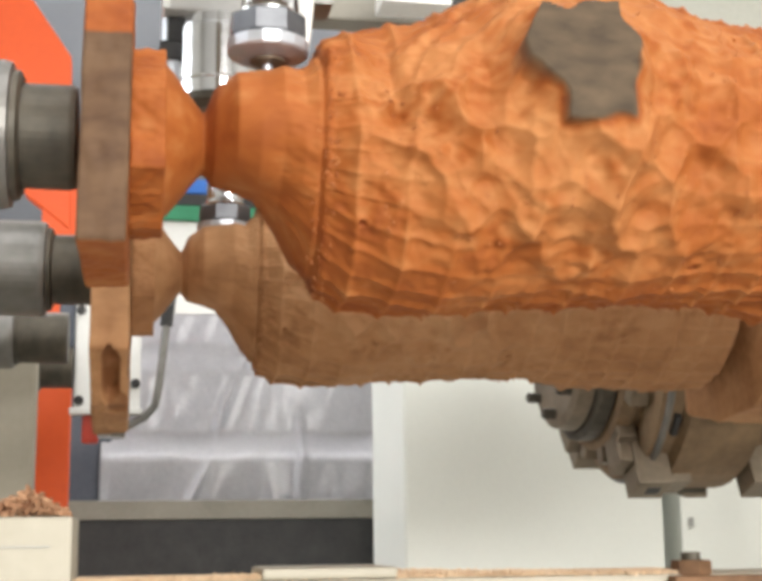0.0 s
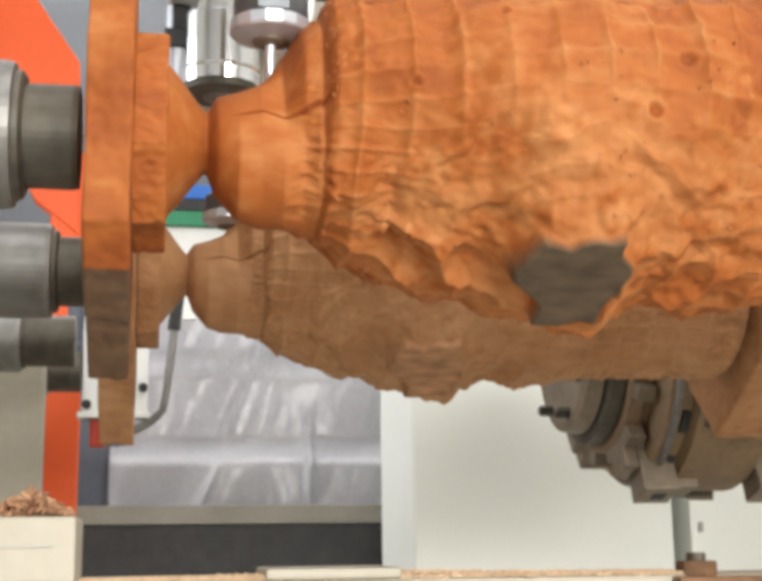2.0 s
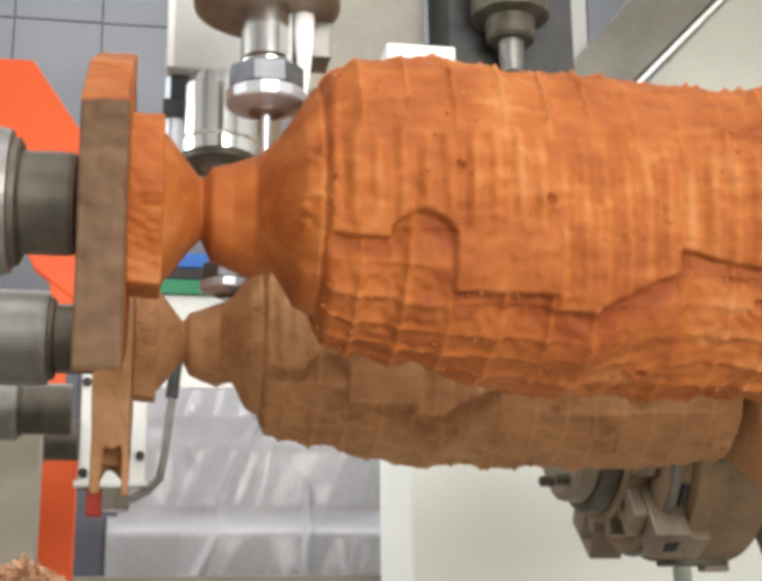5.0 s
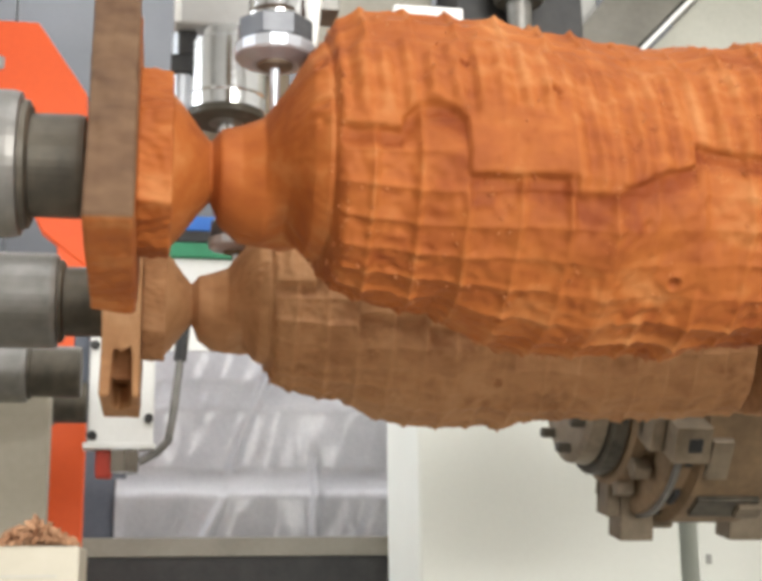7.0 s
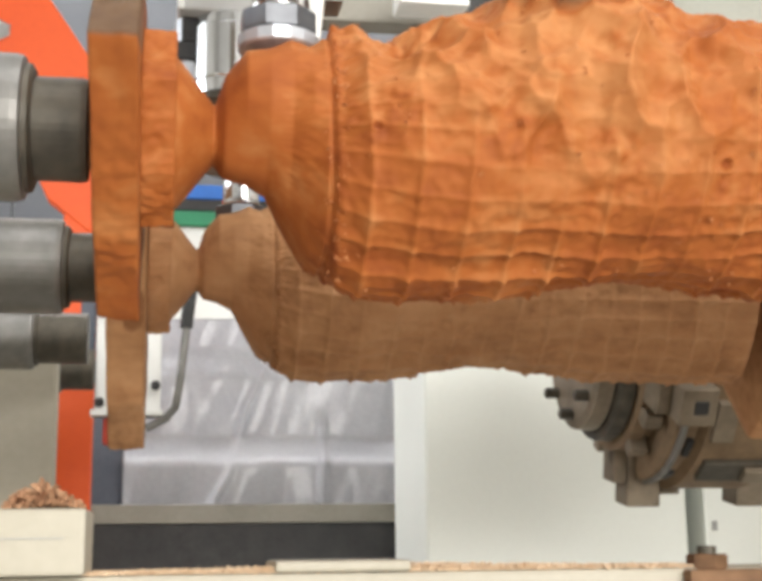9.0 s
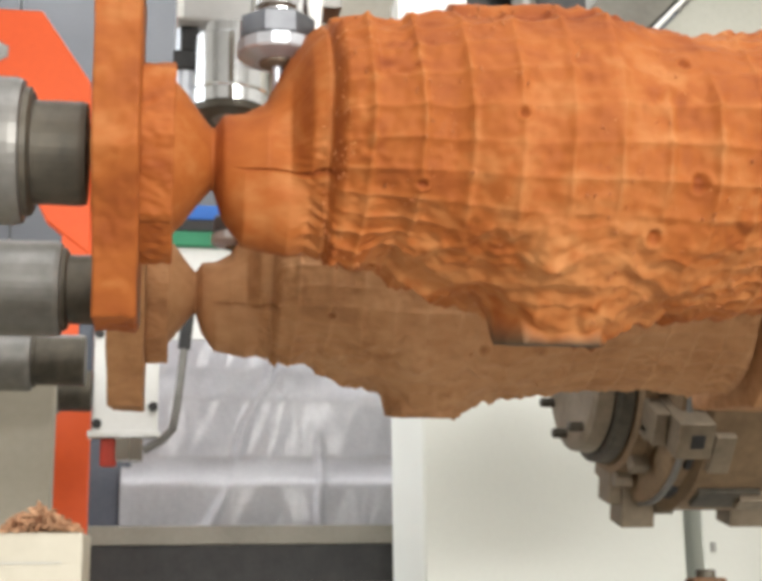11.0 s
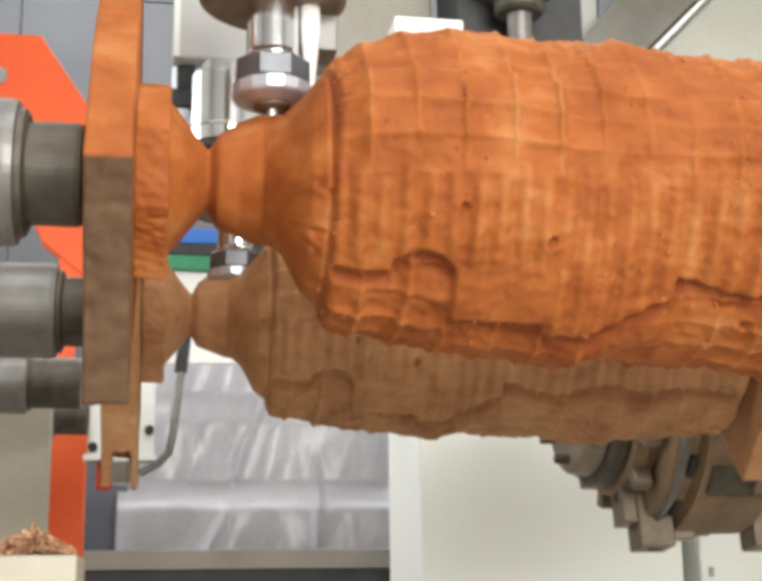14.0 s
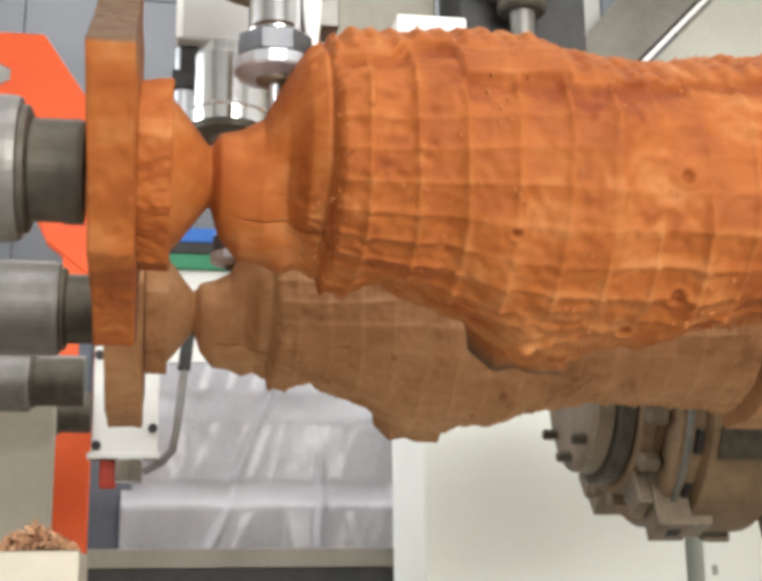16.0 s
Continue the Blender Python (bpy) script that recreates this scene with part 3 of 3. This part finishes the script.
tagged(part("sawdust", heap(-0.06, 0.42, 0.998, 1.03, 0.925, 0.006, 3600, 0.0022, 6), DUSTY), "line of sawdust crumbs along the bed rail", "sawdust", kind="stuff")

# ---- far bed, film-covered board, panels ----
far_rail = thing("far_rail", 0, 3.1, -0.005, "dusty taupe guide rail of the bed behind", "machine rail")
part("rail_bar", box(-0.175, 0.60, 0.0, 0.06, 1.001, 1.045, 0.003), TAUPE, far_rail)
part("bellows_box", box(-0.175, 0.60, 0.01, 0.05, 0.60, 1.000, 0.002), BLACK, far_rail, "black ribbed cover below the rail")
part("stand", box(-0.175, 0.60, 0.012, 0.048, 0.005, 0.60, 0.002), BLACK, far_rail)


def film_sheet():
    """A sagging, creased sheet of film over a board."""
    bm = bmesh.new()
    nx, nz = 110, 90
    grid = []
    for i in range(nx):
        row = []
        for k in range(nz):
            x, z = -0.10 + 0.72 * i / (nx - 1), 1.03 + 0.50 * k / (nz - 1)
            fold = 0.030 * noise.noise(Vector((x * 6 - (z - 1) * 3.2, z * 1.6, 2.0))) + 0.006 * noise.noise(Vector((x * 17 - z * 5, z * 4, 6.0))) + 0.002 * noise.noise(Vector((x * 45, z * 14, 9.0)))
            crease = 0.020 * (0.7 + 0.5 * math.sin(z * 31)) * math.exp(-((x - 0.12 - (z - 1.03) * 0.36 - 0.006 * math.sin(z * 23)) / 0.011) ** 2) + 0.018 * math.exp(-((x - 0.395 + 0.008 * math.sin(z * 19)) / 0.010) ** 2) * (1 - smooth(1.22, 1.30, z))
            ledge = -0.11 * (1 - smooth(1.135, 1.225, z)) - 0.05 * (1 - smooth(1.36, 1.46, z))
            row.append(bm.verts.new((x, -0.02 + ledge + fold - crease, z)))
        grid.append(row)
    for i in range(nx - 1):
        for k in range(nz - 1):
            bm.faces.new((grid[i][k], grid[i + 1][k], grid[i + 1][k + 1], grid[i][k + 1]))
    bmesh.ops.solidify(bm, geom=bm.faces[:], thickness=0.002)
    return bm


wrapb = thing("wrapped_board", 0, 3.4, 0, "grey board wrapped in creased shiny clear film", "wrapped board")
part("board", box(-0.12, 0.64, 0.06, 0.10, 0.0, 1.52, 0.003), GREYPAINT, wrapb)
part("film", film_sheet(), FILM, wrapb, "creased clear plastic film", smooth=True)
navy = thing("blue_cabinet", 0, 3.3, 0, "dark blue painted machine cabinet", "cabinet")
part("cabinet_body", box(-0.185, -0.075, 0.0, 0.3, 0.0, 1.32, 0.005), NAVY, navy)
cab = thing("cream_cabinet", 0, 2.6, 0, "tall plain cream electrical cabinet with a bright rounded edge", "cabinet")
part("cabinet_body", box(0.528, 1.088, 0.006, 0.37, 0.03, 1.40, 0.008), OFFWHITE, cab)
part("cabinet_door", box(0.532, 1.084, 0.0, 0.0055, 0.06, 1.38, 0.002), OFFWHITE, cab)
part("plinth", box(0.535, 1.06, 0.03, 0.35, 0.0, 0.03, 0), BLACK, cab)
gap = thing("dark_cable_duct", 0, 2.85, 0, "dark duct between the cream cabinets", "cable duct")
part("duct", box(1.09, 1.22, 0.0, 0.1, 0.0, 0.985, 0.002), BLACK, gap)
# navy above black paints in the light that falls on the duct's top
part("duct_lit_upper", box(1.09, 1.22, 0.0, 0.1, 0.9855, 1.5, 0.002), NAVY, gap)
col = thing("cream_column", 0, 2.6, 0, "cream painted steel column with a small latch", "machine frame")
part("column_body", box(1.125, 1.60, 0.0, 0.3, 0.0, 1.40, 0.006), OFFWHITE, col)
part("latch", box(1.140, 1.150, -0.006, 0.001, 0.965, 0.985, 0.001), GREYPAINT, col)

# ---- bracket with clamp lever ----
br = thing("clamp_bracket", 0, 2.1, 0, "white bracket with socket screws, steel nut and clamp lever", "bracket")
part("bracket_plate", box(-0.112, -0.008, 0.0, 0.03, 1.150, 1.345, 0.004), WHITE, br)
part("bracket_ledge", box(-0.118, -0.004, -0.012, 0.03, 1.150, 1.160, 0.002), WHITE, br)
for x, z in ((-0.104, 1.318), (-0.104, 1.172), (-0.016, 1.200)):
    part("socket_screw", lathe([(-0.008, 0.006), (-0.007, 0.0075), (0.001, 0.0075)], "y", (x, 0, z), 16), BLACK, br, "black socket screw")
part("steel_nut", lathe([(1.112, 0.022), (1.1135, 0.0245), (1.148, 0.0245), (1.1495, 0.023)], "z", (-0.052, 0.0, 0), sides=6), CHROME, br, "bright hexagon nut")
part("red_cap", box(-0.098, -0.072, 0.0, 0.03, 1.105, 1.149, 0.004), RED, br, "red plastic cap")
part("lever", tube([(-0.03, 0, 1.130), (0.0, 0, 1.147), (0.016, 0, 1.165), (0.022, 0, 1.20), (0.032, 0, 1.30)], 0.0065), STEEL, br, "bent steel lever")
part("grip", tube([(0.031, 0, 1.295), (0.0345, 0, 1.33), (0.040, 0, 1.38)], 0.0105), BLACK, br, "black rubber grip")

part("air_fitting", box(-0.140, -0.116, 0.03, 0.06, 1.245, 1.40, 0.003), NAVY, br, "dark blue air fitting")

# ---- distant things through the gap ----
bench = thing("storage_rack", 0, 3.9, 0, "far rack with blue, black and green painted beams", "rack")
part("blue_beam", box(-0.10, 0.45, 0, 0.06, 2.000, 2.045, 0.003), BLUE, bench)
part("black_beam", box(-0.10, 0.45, 0, 0.06, 1.962, 1.998, 0.003), BLACK, bench)
part("green_beam", box(-0.10, 0.45, 0, 0.06, 1.915, 1.960, 0.003), GREEN, bench)
part("white_panel", box(-0.10, 0.60, 0.02, 0.05, 1.30, 1.913, 0.003), WHITE, bench)
part("rack_leg", box(-0.09, -0.05, 0.01, 0.05, 0.0, 1.3, 0.002), GREYPAINT, bench)
part("rack_leg", box(0.40, 0.44, 0.01, 0.05, 0.0, 1.3, 0.002), GREYPAINT, bench)
cl = thing("wall_cladding", 0, 6.0, 0, "grey sheet cladding with seams on the far partition", "cladding", kind="structure")
for i in range(12):
    for k in range(5):
        part("panel", box(-2.4 + i * 0.42, -2.4 + i * 0.42 + 0.414, 0.0, 0.03, k * 0.95, k * 0.95 + 0.944, 0.004), SHEETING, cl)


# ---- tool heads ----
def collet(parent, x, y, z):
    """Spindle nose, shank, collet nut and cutter; z is the underside of the nut."""
    part("nose_flange", lathe([(z + 0.078, 0.048), (z + 0.081, 0.053), (z + 0.10, 0.055), (z + 0.22, 0.055)], "z", (x, y, 0)), STEEL_DUST, parent, "dusty spindle nose")
    part("shank", lathe([(z + 0.030, 0.0190), (z + 0.036, 0.0205), (z + 0.040, 0.0190), (z + 0.080, 0.0190)], "z", (x, y, 0), 40), CHROME, parent)
    part("nut_top", lathe([(z + 0.0150, 0.0255), (z + 0.0165, 0.0280), (z + 0.031, 0.0280), (z + 0.033, 0.0255)], "z", (x, y, 0), sides=8), NUTSTEEL, parent, "grey eight-sided collet nut")
    part("nut_skirt", lathe([(z + 0.0010, 0.0165), (z + 0.0045, 0.0272), (z + 0.0060, 0.0288), (z + 0.0140, 0.0290), (z + 0.0150, 0.0268)], "z", (x, y, 0), sides=16), SKIRT, parent, "pale steel nut skirt")
    part("nut_seat", lathe([(z - 0.002, 0.006), (z - 0.0005, 0.0125), (z + 0.001, 0.0130)], "z", (x, y, 0), 32), STEEL_DUST, parent)
    part("cutter", lathe([(z - 0.052, 0.0014), (z - 0.046, 0.0034), (z - 0.010, 0.0036), (z + 0.002, 0.0036)], "z", (x, y, 0), 16), SKIRT, parent, "slim bright cutter")


head = thing("tool_carriage", 0, 0, 0, "row of steel routing spindles that ride up and down together", "router spindle")
collet(head, 0.0735, ROW_1, 1.2945)
collet(head, 0.0735, ROW_2, 1.270)
# a white block; pale grey paint carries the shade on its front
part("motor_block", box(0.0035, 0.115, 1.12, 1.24, 1.4395, 1.80, 0.003), PALEGREY, head, "white spindle mounting block, its front's shade painted pale grey")
part("cylinder", lathe([(1.361, 0.031), (1.363, 0.0365), (1.375, 0.0372), (1.376, 0.0358), (1.378, 0.0372), (1.428, 0.0372), (1.430, 0.0345), (1.4395, 0.0345)], "z", (0.0535, 1.15, 0)), CHROME, head, "polished steel cylinder")
part("cylinder_base", lathe([(1.354, 0.014), (1.3555, 0.030), (1.3565, 0.0350), (1.362, 0.036)], "z", (0.0535, 1.15, 0)), STEEL_OIL, head, "dark ring under the cylinder")
part("inner_ring", lathe([(1.3525, 0.010), (1.3535, 0.016), (1.3562, 0.017)], "z", (0.0535, 1.15, 0), 24), STEEL, head, "worn inner ring")
part("nozzle", lathe([(1.334, 0.006), (1.337, 0.0085), (1.354, 0.0095)], "z", (0.0545, 1.15, 0), 20), CHROME, head)
# added strip: the brightly lit left side of the block, painted white
part("lit_edge_strip", box(0.0035, 0.0095, 1.117, 1.1195, 1.4395, 1.80, 0.0008), WHITE, head, "added white strip that paints the block's lit side face")
part("side_rod", lathe([(1.325, 0.0105), (1.440, 0.0105)], "z", (0.0125, 1.15, 0), 16), SKIRT, head)
part("rod_clamp", box(0.001, 0.0245, 1.136, 1.163, 1.398, 1.416, 0.002), BLACK, head, "black rod clamp")
part("clamp_arm", box(0.008, 0.0255, 1.136, 1.160, 1.416, 1.4395, 0.002), BLACK, head)
part("air_nozzle", lathe([(1.300, 0.0014), (1.304, 0.0022), (1.330, 0.0050), (1.352, 0.0070), (1.37, 0.0074), (1.60, 0.0074)], "z", (0.1005, ROW_1, 0), 20), WHITE, head, "white tapered air nozzle")
part("nozzle_block", box(0.094, 0.122, 0.8685, 0.90, 1.345, 1.60, 0.002), STEEL, head)

gantry = thing("gantry", 0, 0, 0, "grey and cream gantry with brace and dark second spindle", "gantry")
part("crossbeam", box(-3.0, 3.0, 2.05, 2.30, 2.25, 2.60, 0.006), CREAM, gantry)
part("gantry_leg", box(2.0, 2.25, 2.05, 2.30, 0.0, 2.25, 0.006), CREAM, gantry)
part("gantry_leg", box(-2.25, -2.0, 2.05, 2.30, 0.0, 2.25, 0.006), CREAM, gantry)
part("back_plate", box(0.16, 0.42, 1.90, 1.95, 1.76, 2.25, 0.004), TAUPE, gantry)
part("white_block", box(0.327, 0.432, 1.74, 1.80, 1.726, 1.777, 0.003), WHITE, gantry)
part("dark_housing", box(0.437, 0.64, 1.80, 1.95, 1.735, 2.25, 0.004), BLACK, gantry)
part("second_nose", lathe([(1.795, 0.034), (1.80, 0.038), (1.83, 0.038), (1.835, 0.06), (2.25, 0.06)], "z", (0.522, 1.75, 0)), STEEL_OIL, gantry, "dark second spindle nose")
part("second_shank", lathe([(1.745, 0.018), (1.797, 0.0195)], "z", (0.522, 1.75, 0)), STEEL, gantry)
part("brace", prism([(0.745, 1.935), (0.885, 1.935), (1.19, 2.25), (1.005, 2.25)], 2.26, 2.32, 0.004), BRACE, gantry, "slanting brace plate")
part("brace_shadow_gap", prism([(0.885, 1.935), (0.893, 1.935), (1.198, 2.25), (1.190, 2.25)], 2.27, 2.30, 0.001), BLACK, gantry, "dark joint beside the brace")
part("pale_post", box(0.80, 0.862, 2.335, 2.375, 1.70, 2.52, 0.003), PALEGREY, gantry, "pale grey post behind the brace")
part("post_bracket", box(0.80, 0.862, 2.299, 2.336, 2.40, 2.50, 0.002), PALEGREY, gantry)
part("brace_edge", prism([(0.893, 1.935), (0.905, 1.935), (1.21, 2.25), (1.198, 2.25)], 2.25, 2.33, 0.002), WHITE, gantry, "pale edge strip")
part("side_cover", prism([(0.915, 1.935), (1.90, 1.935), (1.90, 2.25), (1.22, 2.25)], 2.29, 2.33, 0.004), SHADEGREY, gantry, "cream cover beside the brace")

# ---- turning tail fixture on the third axis ----
tail = thing("tail_chuck", 0.56, ROW_3, AXIS_Z, "dusty steel chuck with stepped flanges, bolts and jaws", "chuck")
part("face_disc", lathe([(0.022, 0.108), (0.026, 0.120), (0.048, 0.123), (0.051, 0.112)]), STEEL_DUST, tail, "grey steel face disc")
part("flange", lathe([(0.051, 0.124), (0.054, 0.136), (0.072, 0.138), (0.076, 0.126)]), STEEL_OIL, tail)
part("hub", lathe([(0.076, 0.140), (0.079, 0.150), (0.096, 0.152), (0.104, 0.146), (0.27, 0.146)]), BROWN_CAST, tail, "brown dust-covered hub")
part("drum", lathe([(0.112, 0.180), (0.116, 0.192), (0.134, 0.194), (0.138, 0.186), (0.150, 0.188), (0.156, 0.205), (0.262, 0.205), (0.268, 0.182), (0.30, 0.172), (0.31, 0.14), (0.60, 0.14)]), BROWN_CAST, tail, "brown dust-covered drum")
part("pale_ring", lathe([(0.122, 0.1945), (0.124, 0.1985), (0.130, 0.1985), (0.132, 0.1945)]), STEEL, tail, "bright worn ring")


def on_drum(name, x0, x1, r0, r1, hw, w, material, label=""):
    bm = box(x0, x1, -hw, hw, r0, r1, 0.0025)
    bmesh.ops.rotate(bm, verts=bm.verts, cent=(0, 0, 0), matrix=Matrix.Rotation(math.radians(w), 3, "X"))
    return part(name, bm, material, tail, label)


for i in range(8):
    w = math.radians(45 * i + 12)
    part("bolt", lathe([(0.002, 0.006), (0.004, 0.008), (0.024, 0.008)], "x", (0, 0.098 * math.cos(w), 0.098 * math.sin(w)), sides=6), STEEL_OIL, tail, "dark hexagon bolt")
for i in range(14):
    on_drum("rib", 0.080, 0.106, 0.13, 0.168 + 0.004 * (i % 2), 0.011, 25.7 * i + 5, STEEL_DUST)
    # solid black block in place of the shade inside a slot
    on_drum("slot_shade", 0.139, 0.149, 0.15, 0.193, 0.017, 25.7 * i + 14, BLACK, "black block as the shade in a slot between the teeth")
for i in range(5):
    w = 72 * i + 24
    jaw = on_drum("jaw", 0.100, 0.150, 0.13, 0.230, 0.026, w, STEEL_DUST, "dusty stepped jaw")
    on_drum("jaw_step", 0.080, 0.0995, 0.13, 0.196, 0.024, w, STEEL_DUST)
    on_drum("jaw", 0.268, 0.330, 0.13, 0.230, 0.026, w, STEEL_DUST, "dusty stepped jaw")
    # no hole is cut; a black block gives the screw recess its shade
    on_drum("recess_shade", 0.118, 0.138, 0.19, 0.2315, 0.010, w, BLACK, "black block as the shade in a screw recess")
    on_drum("clamp_bar", 0.165, 0.255, 0.165, 0.212, 0.022, w + 34, STEEL_OIL, "dark clamp bar")
    on_drum("clamp_pad", 0.225, 0.262, 0.165, 0.220, 0.014, w + 34, STEEL_DUST)
    on_drum("key_block", 0.160, 0.190, 0.165, 0.214, 0.030, w + 8, STEEL_DUST, "dusty key block")
support = thing("tail_stand", 0, 0, 0, "cream stand that carries the tail centres", "stand")
part("stand_body", box(1.15, 1.40, 0.70, 1.95, 0.0, 1.36, 0.006), CREAM, support)
for y in (ROW_1, ROW_2):
    centre = thing("tail_centre", 0, y, AXIS_Z, "steel tail centre that presses on the log's end", "tail centre", "tail centres")
    part("point", lathe([(0.6905, 0.012), (0.73, 0.030), (0.74, 0.034), (0.80, 0.034)]), CHROME, centre)
    part("quill", lathe([(0.80, 0.050), (0.805, 0.052), (1.151, 0.052)]), STEEL, centre)


# ---- what moves ----
# the logs swing a whole turn to and fro; degrees by which the grey spot stands above the level line
TURN = [(0.0, 11), (0.5, -25), (1.0, -57.5), (1.4, -96), (1.55, -101), (2.0, -63), (2.5, -30), (3.0, 10), (3.2, 28), (3.75, 77), (4.25, 116), (4.75, 148), (5.3, 186), (5.5, 200),
        (6.0, 243.5), (6.18, 254), (6.5, 233), (7.0, 192), (7.5, 164), (8.0, 132), (8.2, 117), (8.7, 74), (9.2, 33), (9.75, -13), (10.3, -60), (10.5, -77), (10.85, -102), (11.0, -99),
        (11.5, -59.5), (12.0, -25), (12.5, 12), (12.8, 45), (13.2, 81), (13.6, 114.5), (14.0, 141), (14.5, 173), (15.0, 200), (15.5, 245), (15.64, 252), (16.0, 228)]
LIFT = [(0.0, -0.0085), (0.5, 0.0010), (1.0, 0.0100), (1.5, 0.0063), (2.0, 0.0060), (2.5, -0.0003), (3.0, -0.0150), (3.2, -0.0120), (4.2, -0.0100), (5.0, 0.0040), (5.5, 0.0090), (6.0, 0.0050), (6.5, 0.0034), (7.0, 0.0106), (7.5, -0.0038), (8.0, -0.0102), (8.2, -0.0064), (9.2, -0.0120), (10.0, 0.0020), (10.5, 0.0040), (11.0, 0.0020), (11.5, 0.0096), (12.0, 0.0040), (12.5, -0.0080), (13.0, 0.0010), (13.5, -0.0084), (14.0, -0.0135), (14.5, 0.0007), (15.0, 0.0075), (15.5, 0.0030), (16.0, 0.0025)]


def motions():
    for ob, y in ((log_near, ROW_1), (log_far, ROW_2)):
        walk(ob, [(t, pose(0, y, AXIS_Z, -e)) for t, e in TURN])
    walk(tail, [(t, pose(0.56, ROW_3, AXIS_Z, -e)) for t, e in TURN])
    walk(head, [(t, pose(0, 0, z)) for t, z in LIFT])


motions()
